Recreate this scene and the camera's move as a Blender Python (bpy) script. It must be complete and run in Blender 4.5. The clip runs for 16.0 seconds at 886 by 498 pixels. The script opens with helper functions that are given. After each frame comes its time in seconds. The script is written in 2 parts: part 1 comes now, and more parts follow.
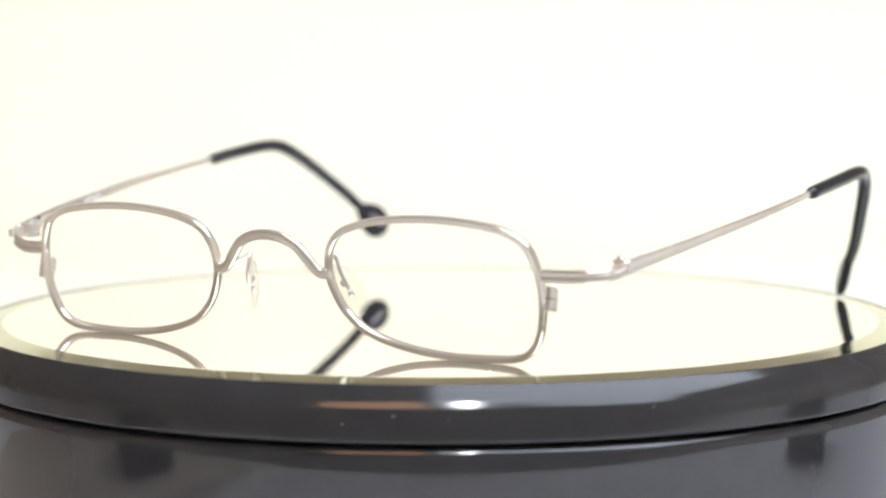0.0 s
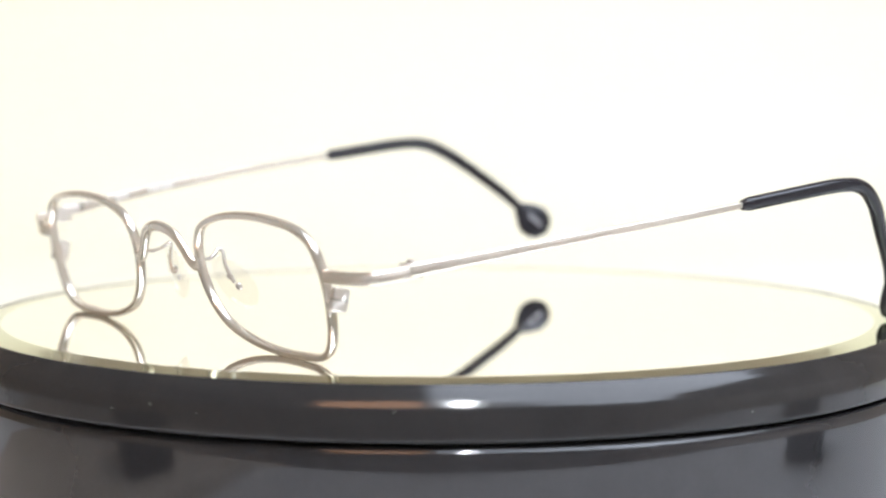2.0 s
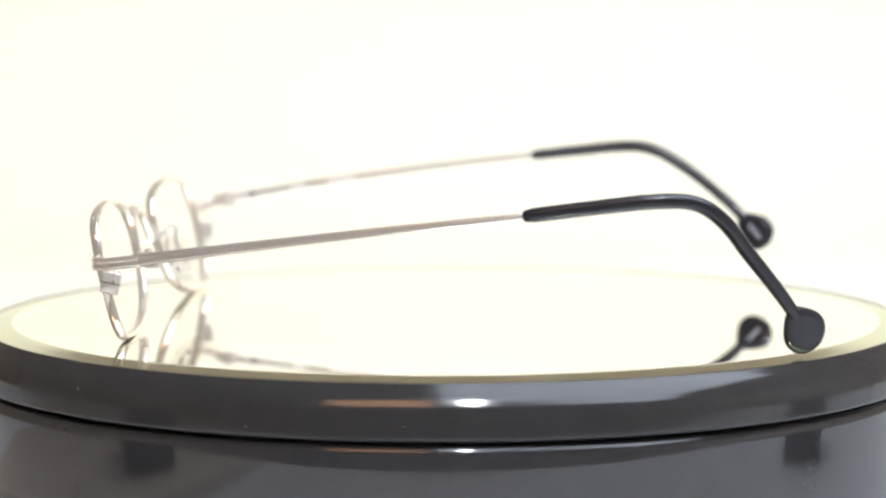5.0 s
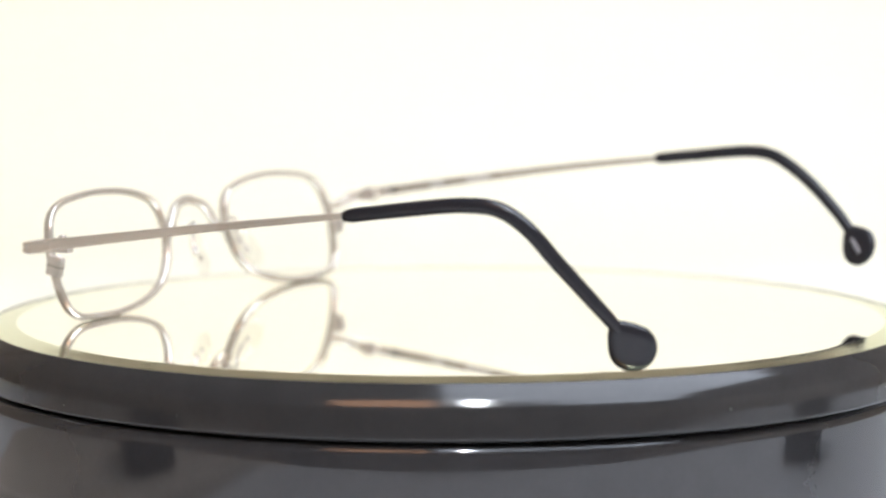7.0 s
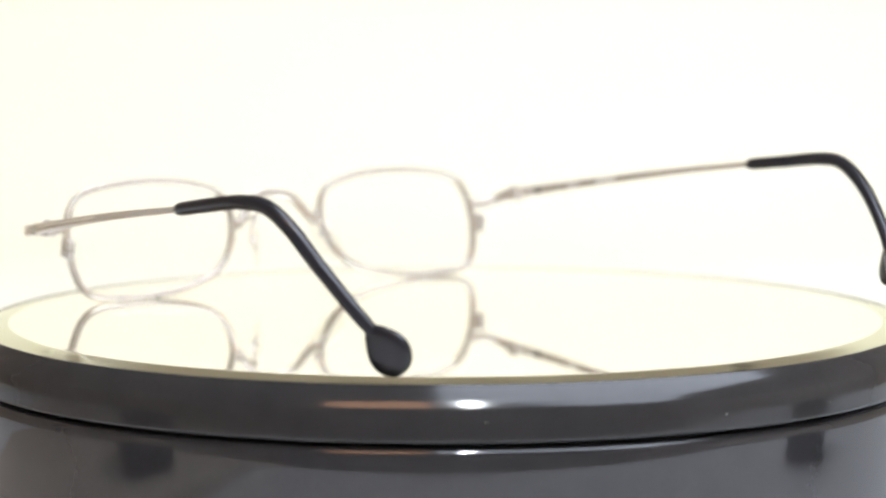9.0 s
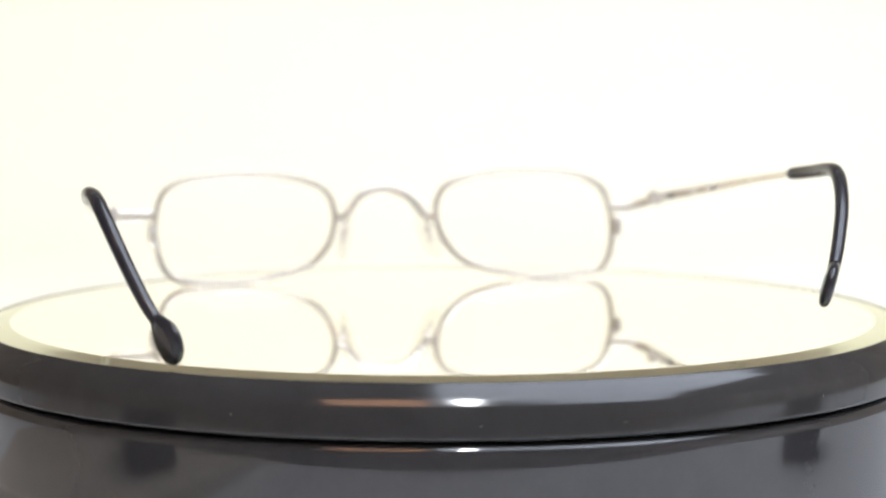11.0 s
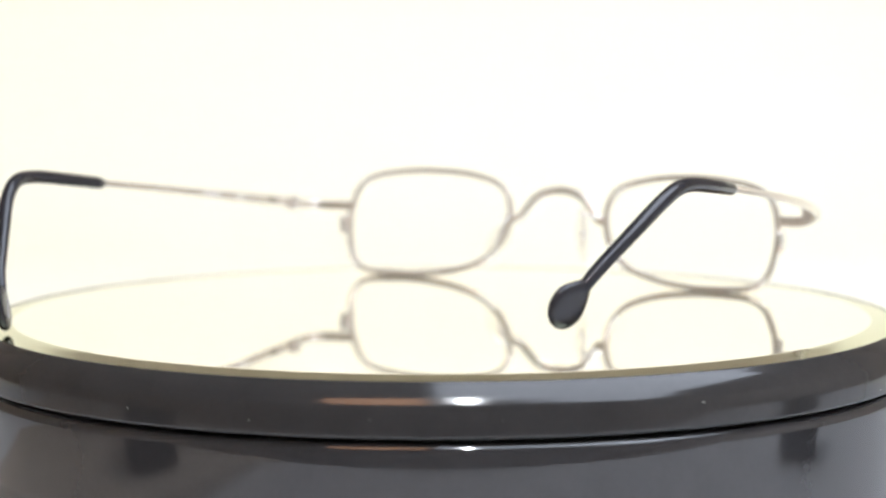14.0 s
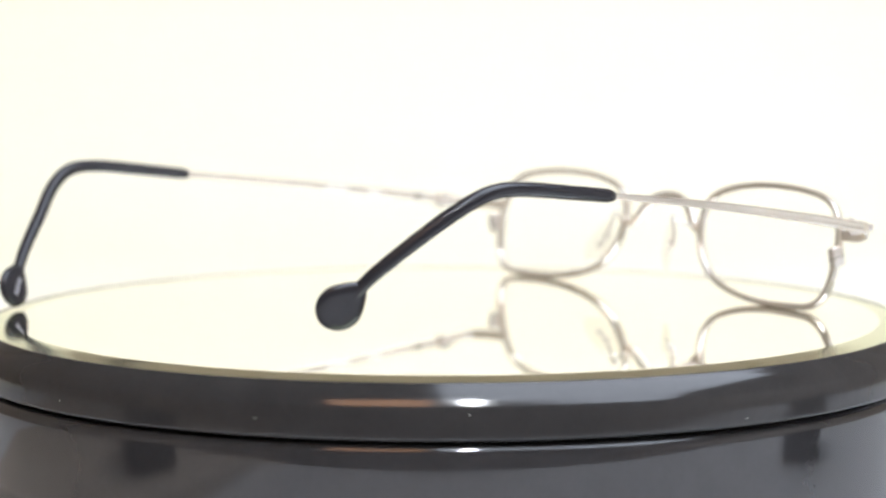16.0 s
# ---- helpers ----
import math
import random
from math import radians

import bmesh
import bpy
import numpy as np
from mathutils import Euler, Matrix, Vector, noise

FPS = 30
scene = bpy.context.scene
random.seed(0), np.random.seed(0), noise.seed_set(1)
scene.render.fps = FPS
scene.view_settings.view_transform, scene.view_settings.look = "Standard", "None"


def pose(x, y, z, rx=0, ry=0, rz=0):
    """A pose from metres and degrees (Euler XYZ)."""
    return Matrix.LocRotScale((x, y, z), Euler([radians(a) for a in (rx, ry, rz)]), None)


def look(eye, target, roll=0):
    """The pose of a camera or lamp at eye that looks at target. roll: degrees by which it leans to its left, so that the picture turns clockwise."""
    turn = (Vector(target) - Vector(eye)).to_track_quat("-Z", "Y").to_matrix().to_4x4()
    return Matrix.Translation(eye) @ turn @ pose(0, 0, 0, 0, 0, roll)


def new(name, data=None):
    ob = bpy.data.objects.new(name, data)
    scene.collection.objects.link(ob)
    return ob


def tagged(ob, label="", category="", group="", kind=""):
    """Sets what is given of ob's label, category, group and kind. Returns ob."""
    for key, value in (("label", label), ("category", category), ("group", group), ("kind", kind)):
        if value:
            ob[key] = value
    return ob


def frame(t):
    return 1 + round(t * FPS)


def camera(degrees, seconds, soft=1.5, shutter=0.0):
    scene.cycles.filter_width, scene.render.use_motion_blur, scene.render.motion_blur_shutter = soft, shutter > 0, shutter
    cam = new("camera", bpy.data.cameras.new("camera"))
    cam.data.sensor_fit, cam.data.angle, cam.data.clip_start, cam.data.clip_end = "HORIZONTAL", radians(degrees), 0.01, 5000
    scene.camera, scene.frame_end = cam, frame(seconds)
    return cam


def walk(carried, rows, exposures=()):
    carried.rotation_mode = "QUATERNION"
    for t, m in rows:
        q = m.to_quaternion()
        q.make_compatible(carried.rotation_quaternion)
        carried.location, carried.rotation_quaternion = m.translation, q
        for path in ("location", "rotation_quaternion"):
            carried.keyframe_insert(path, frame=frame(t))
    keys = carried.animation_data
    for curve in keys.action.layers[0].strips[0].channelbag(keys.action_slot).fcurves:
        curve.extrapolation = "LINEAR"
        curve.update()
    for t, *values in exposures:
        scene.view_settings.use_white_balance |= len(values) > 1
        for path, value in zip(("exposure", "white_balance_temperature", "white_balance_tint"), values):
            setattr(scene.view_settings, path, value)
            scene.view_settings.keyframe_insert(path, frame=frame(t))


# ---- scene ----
MM = 0.001
TURN_START, TURN_RATE = -26.85, -12.596      # degrees, degrees per second
# the motor's small unevenness: seconds, degrees
DRIFT = [(0, .12), (1, .1), (2, -.06), (3, -.45), (4, -.39), (5.25, .1), (6.5, .54), (7.5, .32), (9, .3), (10.5, .1), (12.3, .1), (13, .12), (14, -.17), (15, -.38), (16, -.41)]
# the sideways play of the bearing: seconds, millimetres
PLAY = [(0, -.3), (1, -.5), (2, -1.0), (3, -.45), (4, -.3), (5.25, 1.0), (6.5, 1.84), (7, 1.75), (8, 1.3), (9, .65), (10.5, .1), (12, 0), (14, -.1), (15, .1), (16, .95)]


def along(rows, t):
    return float(np.interp(t, [a for a, d in rows], [d for a, d in rows]))


def turn(t):
    return TURN_START + TURN_RATE * t + along(DRIFT, t)


# ---- camera: on a tripod; its focusing shifts the reach by a few millimetres ----
cam = camera(22.0, 16.0, soft=2.2)
cam.data.dof.use_dof = True
cam.data.dof.focus_distance = 0.428
cam.data.dof.aperture_fstop = 13.5
EYE = Vector((0.0, -0.47975, 0.05917))
AHEAD = Vector((0.00041, 0.99548, -0.09495))
BREATH = [(0, 4.1), (1, 3.7), (2, 2.7), (3, 2.6), (4, 1.4), (6.5, -1.8), (7.0, 0.15), (7.5, 2.4), (8, 3.0), (8.5, 3.5), (9, 3.1), (11.5, -2.2), (12.5, -2.2), (13, -3.0), (14.25, -5.1), (15, -4.6), (16, -1.5)]
walk(cam, [(t, look(EYE + AHEAD * d * MM, EYE + AHEAD * (0.48 + d * MM), -0.11)) for t, d in BREATH], exposures=[(0.0, 0.0), (16.0, 0.0)])

# ---- world: a closed room, so only a trace of light ----
world = bpy.data.worlds.new("world")
scene.world = world
world.use_nodes = True
world.node_tree.nodes["Background"].inputs["Color"].default_value = (0.9, 0.85, 0.75, 1)
world.node_tree.nodes["Background"].inputs["Strength"].default_value = 0.05

PANEL_COOL, PANEL_WARM, BULB, BACK_FILL = 5.9, 6.0, 400.0, 8.4


# ---- materials ----
def material(name, base, rough=0.5, metal=0.0, noise_scale=200.0, vary=0.08, bump=0.0, rough_vary=0.05, fine=None, **extra):
    m = bpy.data.materials.new(name)
    m.use_nodes = True
    nt = m.node_tree
    b = nt.nodes["Principled BSDF"]
    b.inputs["Roughness"].default_value = rough
    b.inputs["Metallic"].default_value = metal
    for k, v in extra.items():
        b.inputs[k].default_value = v
    tc = nt.nodes.new("ShaderNodeTexCoord")
    n1 = nt.nodes.new("ShaderNodeTexNoise")
    n1.inputs["Scale"].default_value = noise_scale
    n1.inputs["Detail"].default_value = 4
    n2 = nt.nodes.new("ShaderNodeTexNoise")
    n2.inputs["Scale"].default_value = noise_scale * (fine or 9)
    n2.inputs["Detail"].default_value = 3
    for n in (n1, n2):
        nt.links.new(tc.outputs["Object"], n.inputs["Vector"])
    mix = nt.nodes.new("ShaderNodeMix")
    mix.data_type = "RGBA"
    lo = [max(0, c * (1 - vary)) for c in base]
    hi = [min(1, c * (1 + vary)) for c in base]
    mix.inputs["A"].default_value = (*lo, 1)
    mix.inputs["B"].default_value = (*hi, 1)
    add = nt.nodes.new("ShaderNodeMath")
    add.operation = "MULTIPLY_ADD"
    nt.links.new(n1.outputs["Fac"], add.inputs[0])
    add.inputs[1].default_value = 0.7
    sc = nt.nodes.new("ShaderNodeMath")
    sc.operation = "MULTIPLY"
    nt.links.new(n2.outputs["Fac"], sc.inputs[0])
    sc.inputs[1].default_value = 0.3
    nt.links.new(sc.outputs[0], add.inputs[2])
    nt.links.new(add.outputs[0], mix.inputs["Factor"])
    nt.links.new(mix.outputs["Result"], b.inputs["Base Color"])
    if rough_vary:
        mr = nt.nodes.new("ShaderNodeMapRange")
        mr.inputs["To Min"].default_value = max(0.0, rough - rough_vary)
        mr.inputs["To Max"].default_value = min(1.0, rough + rough_vary)
        nt.links.new(n2.outputs["Fac"], mr.inputs["Value"])
        nt.links.new(mr.outputs["Result"], b.inputs["Roughness"])
    if bump:
        bp = nt.nodes.new("ShaderNodeBump")
        bp.inputs["Strength"].default_value = bump
        bp.inputs["Distance"].default_value = 0.0002
        nt.links.new(n2.outputs["Fac"], bp.inputs["Height"])
        nt.links.new(bp.outputs["Normal"], b.inputs["Normal"])
    return m


def glow(name, colour, strength):
    m = bpy.data.materials.new(name)
    m.use_nodes = True
    nt = m.node_tree
    nt.nodes.clear()
    out = nt.nodes.new("ShaderNodeOutputMaterial")
    em = nt.nodes.new("ShaderNodeEmission")
    em.inputs["Color"].default_value = (*colour, 1)
    em.inputs["Strength"].default_value = strength
    nt.links.new(em.outputs[0], out.inputs["Surface"])
    return m


def clear_sheet(name, tint, rough, gloss, edge=0.12):
    """Thin clear plastic: it lets light through straight and mirrors by its angle."""
    m = bpy.data.materials.new(name)
    m.use_nodes = True
    nt = m.node_tree
    nt.nodes.clear()
    out = nt.nodes.new("ShaderNodeOutputMaterial")
    mix = nt.nodes.new("ShaderNodeMixShader")
    lw = nt.nodes.new("ShaderNodeLayerWeight")
    lw.inputs["Blend"].default_value = 0.5
    pw = nt.nodes.new("ShaderNodeMath")
    pw.operation = "POWER"
    pw.inputs[1].default_value = 4.0
    nt.links.new(lw.outputs["Facing"], pw.inputs[0])
    fr = nt.nodes.new("ShaderNodeMath")
    fr.operation = "MULTIPLY_ADD"
    fr.inputs[1].default_value = edge
    fr.inputs[2].default_value = gloss
    nt.links.new(pw.outputs[0], fr.inputs[0])
    tr = nt.nodes.new("ShaderNodeBsdfTransparent")
    tr.inputs["Color"].default_value = (*tint, 1)
    gl = nt.nodes.new("ShaderNodeBsdfGlossy")
    gl.inputs["Roughness"].default_value = rough
    nt.links.new(fr.outputs[0], mix.inputs["Fac"])
    nt.links.new(tr.outputs[0], mix.inputs[1])
    nt.links.new(gl.outputs[0], mix.inputs[2])
    nt.links.new(mix.outputs[0], out.inputs["Surface"])
    return m


M_METAL = material("satin_nickel_plating", (1.0, 0.90, 0.765), 0.15, 0.70, 120, 0.02, 0.0, 0.0, fine=3)
M_SOLDER = material("polished_nickel", (1.0, 0.92, 0.82), 0.15, 0.65, 120, 0.02, 0.0, 0.0, fine=3)
M_TIP = material("black_acetate", (0.028, 0.027, 0.031), 0.2, 0.0, 250, 0.2, 0.0, 0.05)
M_PRINT = material("white_print", (0.66, 0.65, 0.63), 0.5, 0.0, 800, 0.1)
M_STAMP = material("worn_stamp_paint", (0.5, 0.49, 0.53), 0.5, 0.0, 800, 0.3)
M_LENS = clear_sheet("clear_lens", (1.0, 1.0, 1.0), 0.0, 0.012)
M_PAD = clear_sheet("clear_silicone", (0.988, 0.984, 0.975), 0.06, 0.06, 0.6)
M_MIRROR = material("mirror_glass", (0.985, 0.972, 0.912), 0.012, 1.0, 60, 0.006, 0.0, 0.008)
M_BEVEL = material("mirror_bevel_glass", (0.60, 0.62, 0.42), 0.10, 1.0, 90, 0.05, 0.0, 0.03)
M_RIM = material("black_gloss_plastic", (0.042, 0.040, 0.039), 0.12, 0.0, 120, 0.25, 0.0, 0.015, IOR=1.5)
M_BASE = material("black_gloss_plastic_base", (0.038, 0.037, 0.038), 0.07, 0.0, 100, 0.25, 0.0, 0.008, IOR=1.74)
# near-black: the shade inside gaps and seams put into the colour
M_GAP_SHADE = material("gap_shade_black", (0.006, 0.006, 0.006), 0.6, 0.0, 100, 0.2)
M_DUST = material("pale_dust", (0.6, 0.58, 0.55), 0.9, 0.0, 900, 0.2)
M_PAPER = material("white_paper", (0.88, 0.858, 0.738), 0.85, 0.0, 12, 0.015, 0.05, 0.05)
M_TABLE = material("white_laminate", (0.80, 0.80, 0.80), 0.45, 0.0, 30, 0.03, 0.03)
M_WALL = material("beige_wall_paint", (0.74, 0.64, 0.54), 0.8, 0.0, 6, 0.06, 0.1)
M_PLASTER = material("grey_wall_paint", (0.55, 0.53, 0.52), 0.9, 0.0, 6, 0.08, 0.1)
M_FLOOR = material("dark_carpet", (0.10, 0.09, 0.08), 0.95, 0.0, 90, 0.3, 0.3)
M_CEIL = material("ceiling_paint", (0.55, 0.54, 0.52), 0.85, 0.0, 8, 0.05, 0.1)
M_WOOD = material("pale_wood", (0.60, 0.52, 0.43), 0.5, 0.0, 25, 0.25, 0.1)
M_BLACK = material("black_rubber", (0.012, 0.012, 0.013), 0.5, 0.0, 200, 0.2, 0.1)


# ---- mesh helpers ----
def finish(name, bm, mat, parent=None, label="", smooth=True):
    me = bpy.data.meshes.new(name)
    bmesh.ops.recalc_face_normals(bm, faces=bm.faces)
    for f in bm.faces:
        f.smooth = smooth
    bm.to_mesh(me)
    bm.free()
    me.materials.append(mat)
    ob = new(name, me)
    if parent:
        ob.parent = parent
    if label:
        ob["label"] = label
    return ob


part = finish


def spline(points, steps=8, closed=False):
    """Smooth curve through a few shaping points (tuples of any length)."""
    P = [np.array(q, float) for q in points]
    n = len(P)
    out = []
    for i in range(n if closed else n - 1):
        if closed:
            a, b, c, d = P[(i - 1) % n], P[i], P[(i + 1) % n], P[(i + 2) % n]
        else:
            b, c = P[i], P[i + 1]
            a = P[i - 1] if i else 2 * b - c
            d = P[i + 2] if i + 2 < n else 2 * c - b
        for k in range(steps):
            t = k / steps
            out.append(0.5 * (2 * b + (c - a) * t + (2 * a - 5 * b + 4 * c - d) * t * t + (3 * b - a - 3 * c + d) * t ** 3))
    if not closed:
        out.append(P[-1])
    return out


def sweep(bm, path, up, wide, tall, sides=10, closed=False, power=2.0, caps=True, groove=(0.0, 0.0)):
    """A bar along the path: half width across up, half height along up (numbers or lists), with a groove in its sides."""
    n = len(path)
    rings = []
    for i in range(n):
        a, b = path[(i - 1) % n if closed else max(i - 1, 0)], path[(i + 1) % n if closed else min(i + 1, n - 1)]
        tang = Vector(b[:3]) - Vector(a[:3])
        tang.normalize()
        u = Vector(up) - tang * Vector(up).dot(tang)
        u.normalize()
        side = tang.cross(u)
        w = wide[i] if hasattr(wide, "__len__") else wide
        h = tall[i] if hasattr(tall, "__len__") else tall
        ring = []
        for k in range(sides):
            an = 2 * math.pi * (k + 0.5) / sides
            ca, sa = math.cos(an), math.sin(an)
            x = math.copysign(abs(ca) ** (2 / power), ca) * w
            y = math.copysign(abs(sa) ** (2 / power), sa) * h
            x *= 1 - groove[0] * math.exp(-(sa / 0.3) ** 2)
            y *= 1 - groove[1] * math.exp(-(ca / 0.3) ** 2)
            ring.append(bm.verts.new(Vector(path[i][:3]) + side * x + u * y))
        rings.append(ring)
    for i in range(n if closed else n - 1):
        r, q = rings[i], rings[(i + 1) % n]
        for k in range(sides):
            bm.faces.new((r[k], r[(k + 1) % sides], q[(k + 1) % sides], q[k]))
    if not closed and caps:
        for ring, i, j in ((rings[0], 0, 1), (rings[-1], n - 1, n - 2)):
            d = Vector(path[i][:3]) - Vector(path[j][:3])
            d.normalize()
            h = tall[i] if hasattr(tall, "__len__") else tall
            tip = bm.verts.new(Vector(path[i][:3]) + d * h * 0.5)
            for k in range(sides):
                bm.faces.new((ring[k], ring[(k + 1) % sides], tip))
    return rings


def lathe(profile, steps=160):
    """Turns a profile of (radius, z) about the z axis."""
    bm = bmesh.new()
    rings = []
    for r, z in profile:
        if r < 1e-6:
            rings.append([bm.verts.new((0, 0, z))])
        else:
            rings.append([bm.verts.new((r * math.cos(2 * math.pi * k / steps), r * math.sin(2 * math.pi * k / steps), z)) for k in range(steps)])
    for a, b in zip(rings, rings[1:]):
        for k in range(steps):
            k2 = (k + 1) % steps
            if len(a) == 1 and len(b) == 1:
                continue
            if len(a) == 1:
                bm.faces.new((a[0], b[k], b[k2]))
            elif len(b) == 1:
                bm.faces.new((a[k], a[k2], b[0]))
            else:
                bm.faces.new((a[k], a[k2], b[k2], b[k]))
    return bm


def box(bm, lo, hi, bevel=0.0):
    made = bmesh.ops.create_cube(bm, size=1.0)
    vs = made["verts"]
    for v in vs:
        v.co = Vector([lo[i] + (v.co[i] + 0.5) * (hi[i] - lo[i]) for i in range(3)])
    if bevel:
        es = list({e for v in vs for e in v.link_edges})
        bmesh.ops.bevel(bm, geom=es, offset=bevel, segments=3, affect="EDGES", profile=0.5)
    return bm


def mm(q):
    return tuple(c * MM for c in q)


# ---- room ----
def wall(name, lo, hi, mat, label):
    bm = bmesh.new()
    box(bm, lo, hi)
    return tagged(finish(name, bm, mat, smooth=False), label, "wall", kind="structure")


TABLE_Z = -0.050
wall("wall_north", (-1.6, 1.6, -0.8), (1.6, 1.7, 1.5), M_WALL, "beige painted wall behind the paper backdrop")
wall("wall_east", (1.6, -2.2, -0.8), (1.7, 1.7, 1.5), M_WALL, "plain beige painted side wall")
wall("wall_west", (-1.7, -2.2, -0.8), (-1.6, 1.7, 1.5), M_WALL, "plain beige painted side wall of the room")
wall("wall_south", (-1.7, -2.3, -0.8), (1.7, -2.2, 1.5), M_PLASTER, "plain warm grey painted wall behind the camera")
tagged(wall("floor", (-1.7, -2.3, -0.85), (1.7, 1.7, -0.8), M_FLOOR, "dark carpet floor of the room"), category="floor")
tagged(wall("ceiling", (-1.7, -2.3, 1.5), (1.7, 1.7, 1.55), M_CEIL, "plain grey painted ceiling"), category="ceiling")


def make_table():
    e = tagged(new("table"), "white laminate table under the turntable", "table")
    e.location = (0, 0, -0.8)
    bm = bmesh.new()
    box(bm, (-0.75, -0.28, TABLE_Z + 0.8 - 0.03), (0.75, 1.0, TABLE_Z + 0.8), 0.003)
    part("tabletop", bm, M_TABLE, e)
    for x in (-0.7, 0.7):
        for y in (-0.22, 0.95):
            bm = bmesh.new()
            box(bm, (x - 0.025, y - 0.025, 0), (x + 0.025, y + 0.025, TABLE_Z + 0.77), 0.004)
            part("leg", bm, M_TABLE, e)
    return e


make_table()


def make_backdrop():
    """A paper sweep: flat on the table behind the turntable, curving up to a low upright edge."""
    prof = [(0.14, 0.0)] + [(0.62 + 0.16 * math.sin(a), 0.16 - 0.16 * math.cos(a)) for a in [radians(d) for d in range(0, 91, 6)]] + [(0.785, BACK_TOP - TABLE_Z)]
    bm = bmesh.new()
    cols = []
    for y, z in prof:
        cols.append([bm.verts.new((x, y, TABLE_Z + 0.001 + z)) for x in (-0.7, -0.35, 0, 0.35, 0.7)])
    for a, b in zip(cols, cols[1:]):
        for k in range(4):
            bm.faces.new((a[k], a[k + 1], b[k + 1], b[k]))
    ob = finish("backdrop", bm, M_PAPER)
    so = ob.modifiers.new("thick", "SOLIDIFY")
    so.thickness = 0.0008
    return tagged(ob, "seamless cream-white paper backdrop, brightly lit", "backdrop", kind="structure")


BACK_TOP = 0.19
make_backdrop()


def make_panel(name, x0, x1, y0, y1, z, colour, strength, label, tilt=0.0):
    """A soft light: a shallow black housing with a glowing diffuser below."""
    e = tagged(new(name), label, "soft light")
    cx, cy = (x0 + x1) / 2, (y0 + y1) / 2
    w, d = (x1 - x0) / 2, (y1 - y0) / 2
    bm = bmesh.new()
    box(bm, (-w - 0.02, -d - 0.02, 0.004), (w + 0.02, d + 0.02, 0.05), 0.004)
    part("housing", bm, M_BLACK, e)
    bm = bmesh.new()
    box(bm, (-w, -d, -0.004), (w, d, 0.0))
    part("diffuser", bm, glow(name + "_light", colour, strength), e, smooth=False)
    bm = bmesh.new()
    sweep(bm, [(0, 0, 0.05), (0, 0, 0.3), (0, 0, 1.495 - z)], (1, 0, 0), 0.012, 0.012)
    pole = part("ceiling_rod", bm, M_BLACK, e)
    pole.rotation_euler = (-radians(tilt), 0, 0)
    e.matrix_basis = pose(cx, cy, z, tilt, 0, 0)
    return e


make_panel("softbox", -0.02, 0.95, -0.78, 0.22, 0.9, (0.77, 0.85, 1.0), PANEL_COOL, "large cool-white softbox hung over the turntable")
make_panel("warm_softbox", -0.47, -0.06, -0.93, -0.72, 0.9, (1.0, 0.53, 0.30), PANEL_WARM, "smaller warm softbox hung over the turntable")
# an added strip, out of view, that lifts the paper to white
make_panel("added_backdrop_fill", -0.6, 0.6, 0.30, 0.46, 0.55, (1.0, 0.97, 0.90), BACK_FILL, "added unseen strip light that brightens the paper backdrop", 56)


def make_spot():
    e = tagged(new("spot_lamp"), "small bright white lamp hung above the camera", "lamp")
    e.location = (0.085, -0.72, 0.82)
    bm = bmesh.new()
    bmesh.ops.create_uvsphere(bm, u_segments=20, v_segments=12, radius=0.029)
    part("bulb", bm, glow("bulb_light", (0.9, 0.94, 1.0), BULB), e)
    bm = lathe([(0.012, 0.06), (0.025, 0.045), (0.052, 0.004), (0.049, 0.004), (0.022, 0.043), (0.010, 0.058)], 32)
    part("shade", bm, M_BLACK, e)
    bm = bmesh.new()
    sweep(bm, [(0, 0, 0.045), (0, 0, 0.3), (0, 0, 0.675)], (1, 0, 0), 0.004, 0.004)
    part("cord", bm, M_BLACK, e)
    return e


make_spot()


def make_board():
    # added out of view: its brown tones the left reflection in the base
    bm = bmesh.new()
    box(bm, (-0.42, -0.275, 0), (-0.155, 0.02, 0.006), 0.0015)
    ob = finish("added_tint_board", bm, M_WOOD)
    ob.location = (0, 0, TABLE_Z + 0.0002)
    return tagged(ob, "added unseen pale brown board that warms the turntable's left reflection", "board")


make_board()


def make_block(x, y, w, d, h, z=0.0):
    bm = bmesh.new()
    box(bm, (-w / 2, -d / 2, 0), (w / 2, d / 2, h), 0.003)
    ob = finish("clamp_block", bm, M_BLACK)
    ob.location = (x, y, TABLE_Z + 0.0005 + z)
    return tagged(ob, "small black rubber block standing on the white table", "block", "clamp blocks on the table")


make_block(-0.190, -0.134, 0.038, 0.04, 0.029, 0.006)
make_block(0.252, -0.075, 0.042, 0.045, 0.0375)

# ---- turntable ----


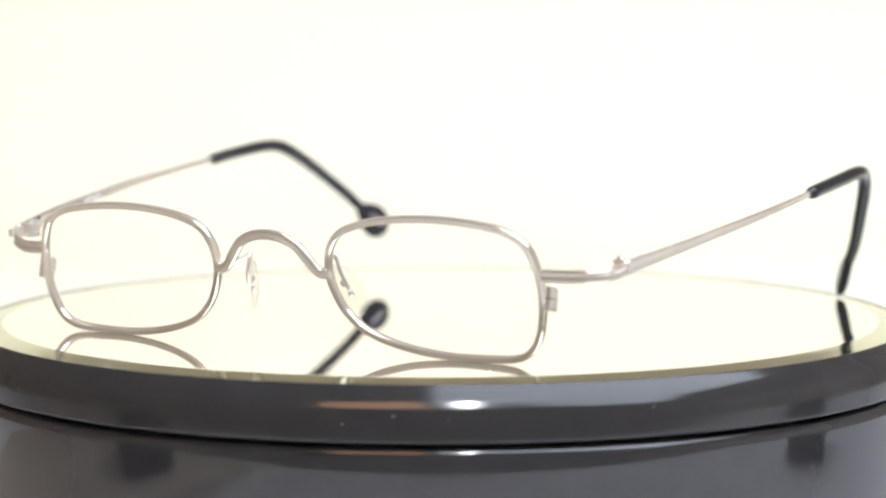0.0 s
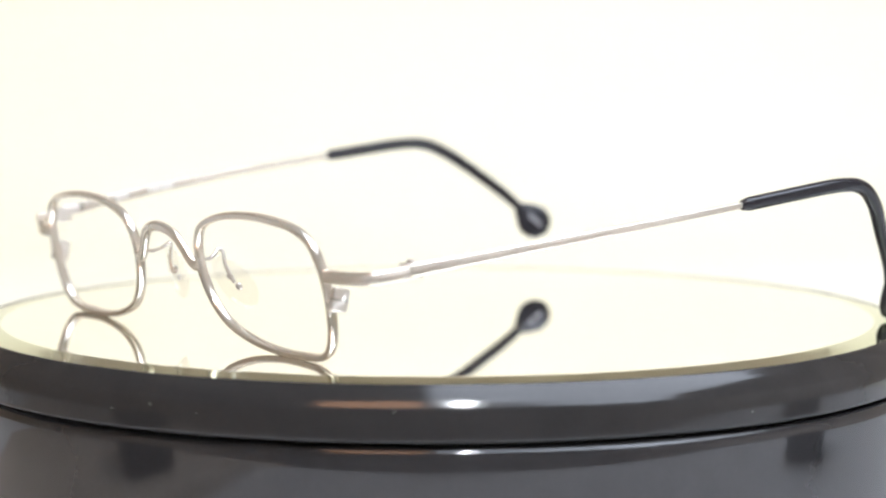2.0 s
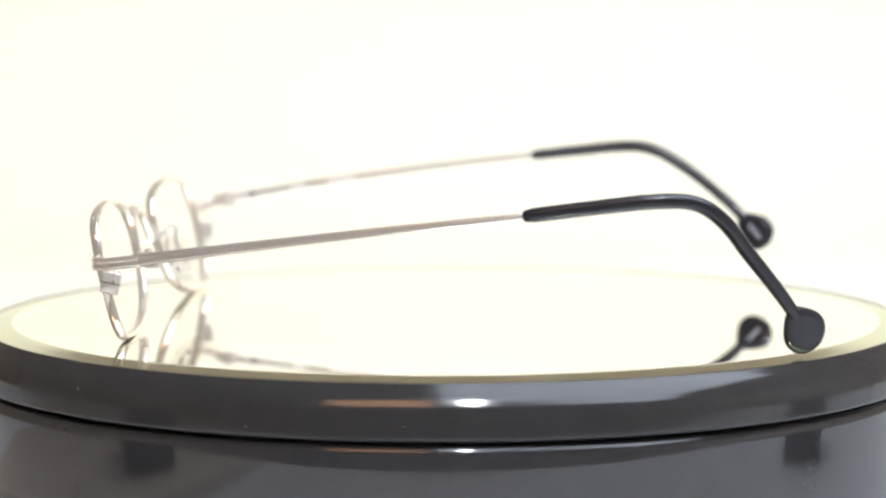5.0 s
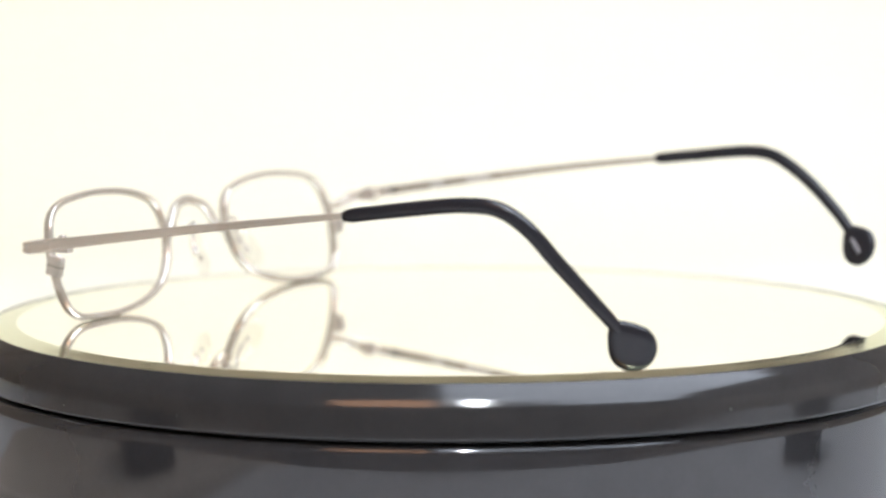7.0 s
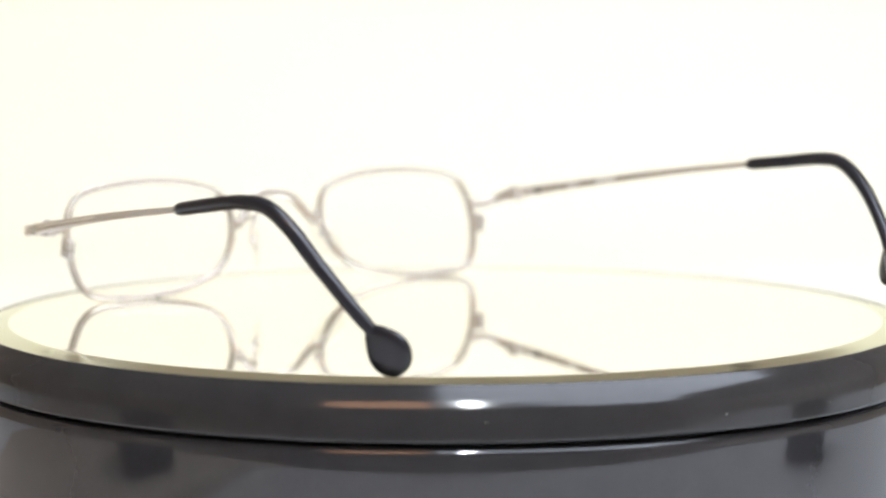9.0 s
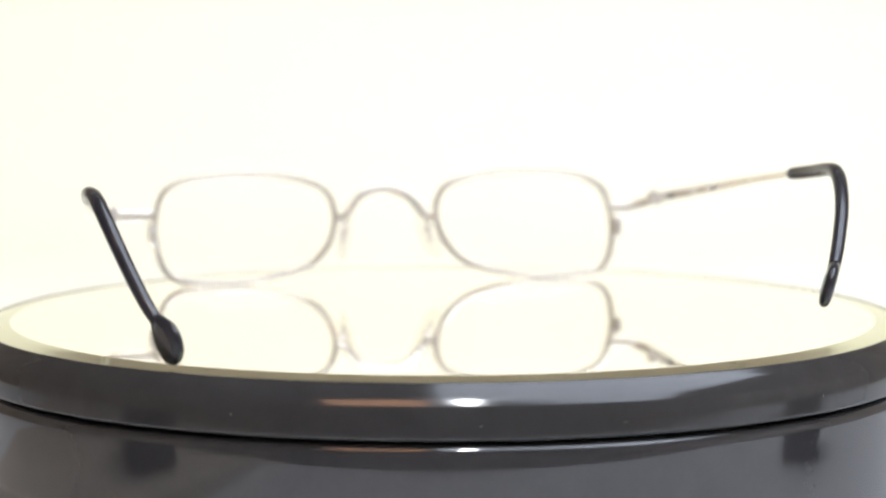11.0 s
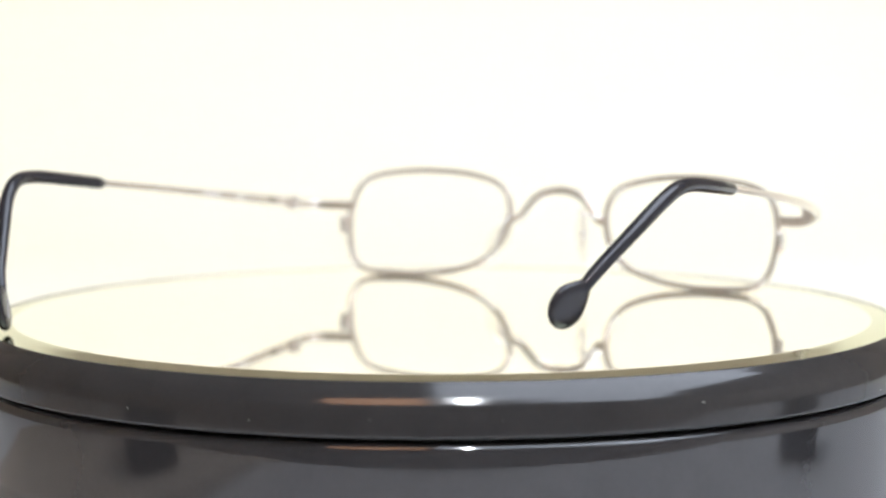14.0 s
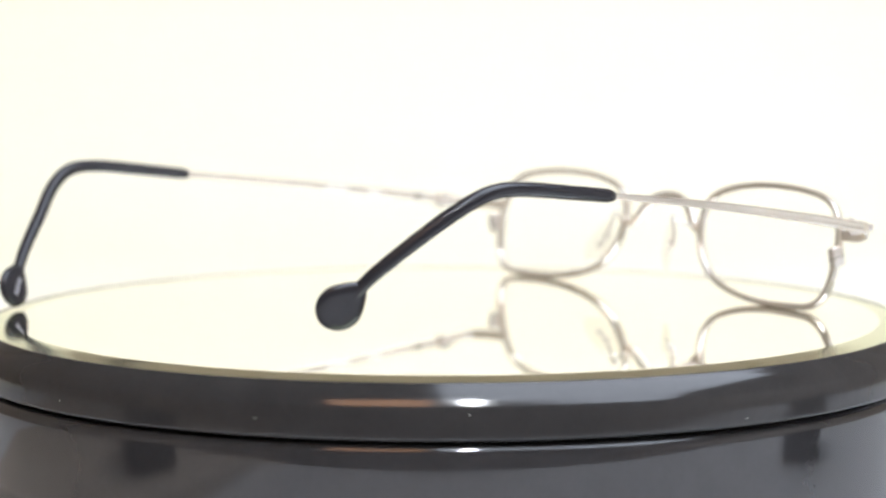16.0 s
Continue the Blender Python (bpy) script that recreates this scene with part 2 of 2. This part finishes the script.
def make_turntable():
    e = tagged(new("turntable"), "glossy black motor turntable with a mirror top", "turntable")
    e.location = (0, 0, TABLE_Z)
    up = -TABLE_Z
    prof = [(0.0, 0.003), (0.094, 0.003), (0.0975, 0.0036), (0.0994, 0.0055), (0.0994, 0.018), (0.0994, up - 0.0150), (0.0994, up - 0.0129), (0.0993, up - 0.0121), (0.0990, up - 0.0115),
            (0.0986, up - 0.0110), (0.0981, up - 0.0107), (0.0972, up - 0.0105), (0.0960, up - 0.0105), (0.092, up - 0.0105), (0.0, up - 0.0105)]
    part("base", lathe(prof), M_BASE, e)
    for k in range(4):
        a = radians(45 + 90 * k)
        foot = part("foot", lathe([(0, 0), (0.007, 0), (0.0075, 0.001), (0.0075, 0.0035), (0, 0.0035)], 24), M_BLACK, e)
        foot.location = (0.08 * math.cos(a), 0.08 * math.sin(a), 0)
    # wide disc between platter and base, coloured as dark as the gap's shade
    part("spindle", lathe([(0, up - 0.0107), (0.085, up - 0.0107), (0.085, up - 0.0095), (0, up - 0.0095)], 64), M_GAP_SHADE, e)
    rim = [(0.0, -0.0100), (0.0970, -0.0100), (0.0990, -0.0100), (0.0995, -0.0099), (0.0997, -0.0096), (0.0997, -0.0093), (0.0997, -0.0089), (0.0996, -0.0070), (0.0995, -0.0046),
           (0.09904, -0.00387), (0.09869, -0.00321), (0.09828, -0.00258), (0.09783, -0.00198), (0.09734, -0.00142), (0.0968, -0.0009), (0.0966, -0.0007), (0.0964, -0.00045), (0.0962, -0.00036), (0.0960, -0.00045), (0.09595, -0.0007), (0.0956, -0.004), (0.0, -0.004)]
    platter = part("platter", lathe(rim, 200), M_RIM, e)
    platter.location = (0, 0, up)
    part("mirror", lathe([(0, 0), (0.03, 0), (0.06, 0), (0.0896, 0), (0.0902, 0.0), (0.0905, -0.00002)], 200), M_MIRROR, platter, "round mirror plate")
    part("mirror_bevel", lathe([(0.0905, -0.00002), (0.0909, -0.00005), (0.0930, -0.00024), (0.0957, -0.000498), (0.0959, -0.00051), (0.0960, -0.0008), (0.0958, -0.002)], 200), M_BEVEL, platter, "greenish bevelled glass edge")
    return e, platter


turntable, platter = make_turntable()

# ---- eyeglasses ----
MID = -2.7          # the bridge's middle
TILT = 12.5         # lean of the front, top forward
FRONT_Z = 15.3


def front_y(x):
    """The front's depth: one half straight, the other bent slightly back."""
    if x > 9.5:
        return -64.2 - (x - 9.5) * 0.024
    if x < -14.5:
        return -63.3 + (-14.5 - x) * 0.1
    return -64.2 + (9.5 - x) / 24 * 0.9


def on_front(u, z, side, forward=0.0):
    """A point of the leaning front: u from the middle outward, z its height; side +1 or -1. Millimetres."""
    x = MID + side * u
    return (x, front_y(x) - (z - FRONT_Z) * math.tan(radians(TILT)) - forward, z)


OUTLINE = [(34.4, 25.7), (43.4, 25.1), (49.3, 23.9), (53, 21.5), (54.8, 17), (55.2, 12), (54.5, 7), (52.8, 3.3), (49.5, 1.25), (43.3, .72), (35.3, .72),
           (26.8, 1.8), (19.6, 4.1), (15.3, 7.6), (13, 11.8), (12.3, 15.9), (13.3, 20.1), (16.5, 23.1), (24.3, 25.1)]
glasses = tagged(new("eyeglasses"), "narrow silver wire eyeglasses with black temple tips", "eyeglasses")
LEAN = (0, -math.cos(radians(TILT)), -math.sin(radians(TILT)))


def make_rim(side):
    path = [mm(on_front(u, z, side)) for u, z in spline(OUTLINE, 6, True)]
    bm = bmesh.new()
    sweep(bm, path, LEAN, 0.00070, 0.00100, 24, True, 2.4, groove=(0.0, 0.16))
    rim = part("rim", bm, M_METAL, glasses, "thin silver wire rim")
    bm = bmesh.new()
    loop = [Vector(q) for q in path]
    centre = sum(loop, Vector()) / len(loop)
    n = Vector(LEAN)
    rows = []
    for k in range(1, 6):
        f = k / 5 * 0.985
        rows.append([bm.verts.new(centre + (q - centre) * f + n * 0.0012 * (1 - f * f)) for q in loop])
    hub = bm.verts.new(centre + n * 0.0012)
    m = len(loop)
    for k in range(m):
        bm.faces.new((hub, rows[0][k], rows[0][(k + 1) % m]))
    for a, b in zip(rows, rows[1:]):
        for k in range(m):
            bm.faces.new((a[k], a[(k + 1) % m], b[(k + 1) % m], b[k]))
    lens = part("lens", bm, M_LENS, glasses, "clear demonstration lens")
    lens.visible_shadow = False
    return rim


def make_bridge():
    half = [(12.3, 15.0), (10.8, 14.8), (9.4, 15.8), (7.8, 17.9), (5.9, 20), (3.1, 21.3), (0, 21.7)]
    pts = [on_front(u, z, 1, 0.3 + 0.9 * (1 - u / 12.0)) for u, z in half] + [on_front(u, z, -1, 0.3 + 0.9 * (1 - u / 12.0)) for u, z in half[-2::-1]]
    bm = bmesh.new()
    sweep(bm, [mm(q) for q in spline(pts, 6)], LEAN, 0.00100, 0.00085, 28, False, 2.4, groove=(0.0, 0.22))
    part("bridge", bm, M_METAL, glasses, "arched saddle bridge")


def make_end(side, tip):
    """End piece, rim lock and hinge, joined to a temple that starts at tip."""
    tx, ty, tz = tip
    rim_x = MID + side * 54.8
    ry = front_y(rim_x) - 0.4
    pts = [(rim_x - side * 0.3, ry, 16.5), (rim_x + side * 2.0, ry, 16.5), (tx - side * 5.0, ry + 0.25, 16.55), (tx - side * 2.3, ry + 1.2, 16.6 + (tz - 16.8) * 0.5), (tx - side * 0.6, ry + 3.3, tz - 0.1),
           (tx + side * 0.15, (ry + 3.3 + ty + 4.5) / 2, tz + 0.25), (tx + side * 0.5, ty + 4.5, tz + 0.65)]
    bm = bmesh.new()
    path = [mm(q) for q in spline(pts, 6)]
    sweep(bm, path, (0, 0, 1), 0.00068, 0.00120, 28, False, 2.5, groove=(0.26, 0.0))
    end = part("end_piece", bm, M_METAL, glasses)
    bm = bmesh.new()
    low = on_front(55.2, 13.3, side)
    box(bm, (-0.75 * MM, -0.9 * MM, -2.1 * MM), (0.75 * MM, 2.6 * MM, 2.1 * MM), 0.0003)
    lock = part("rim_lock", bm, M_SOLDER, glasses, "small split rim lock with a screw")
    lock.matrix_basis = pose(*mm((low[0] + side * 0.9, low[1] + 0.7, low[2] - 0.9)), -TILT, 0, 0)
    bm = bmesh.new()
    box(bm, (-0.78 * MM, -0.94 * MM, -0.08 * MM), (0.78 * MM, 2.64 * MM, 0.08 * MM))
    part("lock_seam", bm, M_GAP_SHADE, lock)
    bm = lathe([(0, 0.0023), (0.0006, 0.0023), (0.0008, 0.0021), (0.0008, 0.0), (0, 0)], 16)
    screw = part("screw", bm, M_SOLDER, lock)
    screw.location = (0, 0.0014, 0)
    # hinge on the inner side
    hinge = part("hinge", lathe([(0, -0.0015), (0.0008, -0.0015), (0.0009, -0.0013), (0.0009, 0.0013), (0.0008, 0.0015), (0, 0.0015)], 18), M_SOLDER, glasses)
    hinge.location = mm((tx - side * 1.2, ty + 6.2, tz + 0.7))
    for dz in (-1.0, 0.0, 1.0):
        bm = bmesh.new()
        box(bm, (-1.5 * MM, -1.9 * MM, -0.42 * MM), (0.6 * MM, 1.9 * MM, 0.42 * MM), 0.0001)
        k = part("knuckle", bm, M_SOLDER, hinge)
        k.location = (side * 0.0006, 0, dz * MM)
        k.scale = (side, 1, 1)
    part("screw_head", lathe([(0, 0.0015), (0.0007, 0.0015), (0.0008, 0.0018), (0.0005, 0.0020), (0, 0.0020)], 16), M_SOLDER, hinge)


def make_temple(side, pts):
    """The metal bar from the hinge to the sleeve."""
    path = [mm(q) for q in spline(pts, 10)]
    n = len(path)
    tall = [0.00125 - 0.00065 * (i / (n - 1)) ** 0.8 for i in range(n)]
    wide = [0.00055 + 0.00003 * i / (n - 1) for i in range(n)]
    bm = bmesh.new()
    sweep(bm, path, (0, 0, 1), wide, tall, 28, False, 2.6, groove=(0.22, 0.0))
    return part("temple", bm, M_METAL, glasses)


def make_tip(side, pts, bulb, flat):
    """The black sleeve that bends over the ear and ends in a round paddle."""
    path = [mm(q) for q in spline([*pts, tuple(np.array(pts[-1]) * 0.7 + np.array(bulb) * 0.3)], 8)]
    n = len(path)
    rad = [0.00130 + 0.00014 * math.sin(math.pi * i / (n - 1)) - 0.0003 * (i / (n - 1)) ** 3 for i in range(n)]
    rad[0] = 0.0010
    bm = bmesh.new()
    sweep(bm, path, flat, rad, rad, 14, False, 2.2)
    tip = part("temple_tip", bm, M_TIP, glasses, "black plastic temple tip")
    # the paddle: a thick round disc with softened edge, drawn out towards the sleeve
    c = Vector(mm(bulb))
    nrm = Vector(flat).normalized()
    out = (c - Vector(path[-10])).normalized()
    nrm = (nrm - out * nrm.dot(out)).normalized()
    across = nrm.cross(out)
    bm = bmesh.new()
    seg = 40
    prof = [(0.0, 1.0), (0.4, 0.985), (0.65, 0.93), (0.82, 0.80), (0.93, 0.56), (0.985, 0.28), (1.0, 0.0), (0.985, -0.28), (0.93, -0.56), (0.82, -0.80), (0.65, -0.93), (0.4, -0.985), (0.0, -1.0)]
    rings = []
    for r, h in prof:
        if r == 0:
            rings.append([bm.verts.new(c + nrm * h * PADDLE_T)])
            continue
        ring = []
        for k in range(seg):
            an = 2 * math.pi * k / seg
            rr = PADDLE_R * (1 + 0.34 * max(0.0, -math.cos(an)) ** 8)
            ring.append(bm.verts.new(c + (out * math.cos(an) + across * math.sin(an)) * rr * r + nrm * h * PADDLE_T))
        rings.append(ring)
    for a, b in zip(rings, rings[1:]):
        for k in range(seg):
            k2 = (k + 1) % seg
            if len(a) == 1:
                bm.faces.new((a[0], b[k], b[k2]))
            elif len(b) == 1:
                bm.faces.new((a[k], b[0], a[k2]))
            else:
                bm.faces.new((a[k], b[k], b[k2], a[k2]))
    part("paddle", bm, M_TIP, tip, "round flat black paddle end")
    return tip, c, nrm, out, across


PADDLE_R, PADDLE_T = 0.0043, 0.0012


def make_pad(side, u, back, inward):
    """Nose pad, splayed and leaning back, on its looped wire arm."""
    root = Vector(on_front(12.2, 16.3, side))
    centre = Vector((MID + side * u, back, 11.2))
    axis = Vector((side * 3.4, 5.6, -8.0)).normalized()
    nrm = Vector((-side * 0.78, 0.5, 0.02))
    nrm = (nrm - axis * nrm.dot(axis)).normalized()
    wide = axis.cross(nrm)
    loop = Vector((root.x - side * inward, back - 2.6, 17.0))
    arm = [root, root * 0.55 + loop * 0.45 + Vector((0, 0, -0.8)), loop + Vector((side * 0.3, -0.9, -0.3)), loop + Vector((-side * 0.3, 0.1, 0.5)), loop + Vector((side * 0.3, 0.9, -0.1)),
           loop * 0.55 + centre * 0.45 - nrm * 0.6, centre - nrm * 0.9 - axis * 0.6, centre - nrm * 0.4]
    bm = bmesh.new()
    sweep(bm, [mm(q) for q in spline([tuple(q) for q in arm], 6)], (1, 0.2, 0.3), 0.00036, 0.00036, 8)
    part("nose_pad_arm", bm, M_SOLDER, glasses, "bent wire nose pad arm")
    bm = bmesh.new()
    bmesh.ops.create_uvsphere(bm, u_segments=28, v_segments=18, radius=1.0)
    for v in bm.verts:
        x, y, z = v.co
        hollow = 0.35 * (1 - y * y - z * z)
        q = nrm * (x * 0.85 + hollow) + wide * y * (2.9 + 0.4 * z) + axis * z * 6.2
        v.co = q * MM
    pad = part("nose_pad", bm, M_PAD, glasses, "clear silicone nose pad")
    pad.location = centre * MM
    pad.visible_shadow = False
    for k in (-1.3, 1.3):
        bm = bmesh.new()
        bmesh.ops.create_uvsphere(bm, u_segments=12, v_segments=8, radius=1.0)
        for v in bm.verts:
            x, y, z = v.co
            v.co = (nrm * x * 0.35 + wide * y * 0.6 + axis * (z * 0.8 + k)) * MM
        part("pad_rivet", bm, M_SOLDER, pad, "metal insert in the pad")


for s in (1, -1):
    make_rim(s)
make_pad(1, 11.6, -56.2, 2.3)
make_pad(-1, 8.6, -56.6, 4.4)
make_bridge()
END_A, END_B = (64.4, -61.0, 16.9), (-67.6, -58.4, 18.4)
make_end(1, END_A)
make_end(-1, END_B)
BAR_A = [(64.8, -57.2, 17.6), (68.9, -38.0, 20.2), (73.6, -11.3, 23.65), (75.8, 15.1, 26.6)]
BAR_B = [(-68.05, -54.6, 19.0), (-71.1, -32.2, 22.5), (-71.3, -4.3, 26.45), (-70.1, 22.8, 29.6)]
temple_a = make_temple(1, BAR_A)
temple_b = make_temple(-1, BAR_B)
FLAT_A, FLAT_B = (0.97, 0.24, 0.0), (-0.985, 0.17, 0.0)
tip_a = make_tip(1, [(75.7, 13.6, 26.4), (77.18, 26.12, 28.03), (78.05, 37.38, 29.21), (77.59, 44.33, 28.6), (76.43, 49.39, 25.19), (74.28, 54.03, 19.38), (71.34, 59.92, 12.17), (69.07, 62.99, 7.96)], (67.4, 65.2, 4.55), FLAT_A)
tip_b = make_tip(-1, [(-70.1, 21.3, 29.4), (-70.11, 32.51, 30.57), (-69.0, 43.02, 31.59), (-67.97, 49.12, 31.2), (-66.43, 54.53, 28.8), (-63.85, 60.73, 24.52), (-59.74, 68.04, 18.23), (-57.3, 71.55, 14.24)], (-55.6, 73.55, 11.85), FLAT_B)


def bar_at(bar, y):
    """The point of a temple bar at a depth y."""
    path = spline(bar, 10)
    return Vector([float(np.interp(y, [p[1] for p in path], [p[k] for p in path])) for k in range(3)])


def make_print(parent, bar, side, y0, y1, count):
    """Illegible print on the inside of a temple: a row of small pale bars."""
    bm = bmesh.new()
    for k in range(count):
        q = bar_at(bar, y0 + (y1 - y0) * (k + 0.5) / count) + Vector((-side * 0.62, 0, 0))
        h = 0.52 if k % 2 else 0.44
        w = (y1 - y0) / count * 0.34
        box(bm, mm((q.x - 0.06, q.y - w, q.z - h)), mm((q.x + 0.06, q.y + w, q.z + h)))
    part("printed_mark", bm, M_PRINT, parent, "small worn white print", False)


make_print(temple_a, BAR_A, 1, -29.8, -23.4, 5)
make_print(temple_a, BAR_A, 1, -38.4, -35.0, 3)
make_print(temple_b, BAR_B, -1, -28.0, -21.5, 5)
make_print(temple_b, BAR_B, -1, -37.0, -33.6, 3)


def make_hinge_plates(temple, bar, side, y):
    """The hinge's two inner plates and the dark seam behind them."""
    for y0, y1, half in ((y - 5.6, y - 1.2, 0.75), (y + 1.2, y + 5.4, 0.85)):
        q = bar_at(bar, max((y0 + y1) / 2, bar[0][1]))
        bm = bmesh.new()
        box(bm, (-0.5 * MM, (y0 - y1) / 2 * MM, -half * MM), (0.5 * MM, (y1 - y0) / 2 * MM, half * MM), 0.0002)
        plate = part("hinge_plate", bm, M_SOLDER, temple)
        plate.matrix_basis = pose(*mm((q.x - side * 0.95, (y0 + y1) / 2, q.z)), 5, 0, 0)
    q = bar_at(bar, y + 6.0)
    bm = bmesh.new()
    box(bm, mm((-0.72, -0.4, -0.95)), mm((0.1, 0.4, 0.95)))
    seam = part("hinge_seam", bm, M_GAP_SHADE, temple, "dark seam at the hinge")
    seam.matrix_basis = pose(*mm((q.x - side * 0.1, y + 6.0, q.z)), 5, 0, 0)
    seam.scale = (side, 1, 1)


make_hinge_plates(temple_a, BAR_A, 1, -54.6)
make_hinge_plates(temple_b, BAR_B, -1, -52.4)


def make_paddle_mark(made):
    """Worn pale stamp across the inner face of a paddle."""
    tip, c, nrm, out, across = made
    bm = bmesh.new()
    n = nrm if nrm.x * c.x < 0 else -nrm
    for k in range(5):
        q = c + n * 0.00126 + out * (k - 2) * 0.00085
        sweep(bm, [q - across * 0.0005, q + across * 0.0005], n, 0.0003, 0.00006, 6, False, 3)
    part("stamp", bm, M_STAMP, tip, "worn pale stamped mark")


make_paddle_mark(tip_a)
make_paddle_mark(tip_b)


def make_dust():
    """Pale flecks of dust and nicks round the platter's edge and the bevel."""
    rng = random.Random(7)
    bm = bmesh.new()
    for k in range(44):
        a = rng.uniform(0, 2 * math.pi)
        kind = rng.random()
        if kind < 0.35:
            r, z = rng.uniform(0.0945, 0.0962), -0.00030
        elif kind < 0.6:
            q = rng.random()
            r, z = 0.0971 + 0.0010 * q, -0.0016 - 0.0014 * q
        else:
            z = rng.uniform(-0.0088, -0.0046)
            r = 0.0995 + (-0.0046 - z) * 0.045
        c = Vector((r * math.cos(a), r * math.sin(a), z))
        size = rng.uniform(0.00004, 0.00010)
        made = bmesh.ops.create_icosphere(bm, subdivisions=1, radius=size)
        st = rng.uniform(1.0, 3.5)
        for v in made["verts"]:
            t = Vector((-math.sin(a), math.cos(a), 0))
            v.co = v.co * rng.uniform(0.7, 1.2) + t * v.co.dot(t) * (st - 1)
            v.co += c
    # chips in the glass edge, by their angle round the plate and their size in millimetres
    for deg, big in ((-83, 0.3), (-81, 0.35), (-79.5, 0.22), (-73.5, 0.3), (-72, 0.4), (-70.5, 0.25), (-53, 0.35), (25.6, 0.35), (33.5, 0.3), (35, 0.26), (42, 0.22), (120, 0.25), (200, 0.3), (205, 0.2)):
        a = radians(deg)
        made = bmesh.ops.create_icosphere(bm, subdivisions=1, radius=big * 0.5 * MM)
        for v in made["verts"]:
            v.co = Vector((v.co.x, v.co.y, v.co.z * 0.5)) * rng.uniform(0.7, 1.2) + Vector((0.0953 * math.cos(a), 0.0953 * math.sin(a), -0.0004))
    return tagged(part("dust", bm, M_DUST, platter, "pale specks of dust", False), kind="stuff")


make_dust()


# ---- what turns ----
def motions():
    times = [k * 0.5 for k in range(33)]
    walk(glasses, [(t, pose(along(PLAY, t) * MM, 0, 0.00002, 0, 0, turn(t))) for t in times])
    walk(platter, [(t, pose(along(PLAY, t) * MM, 0, -TABLE_Z, 0, 0, turn(t))) for t in times])


motions()
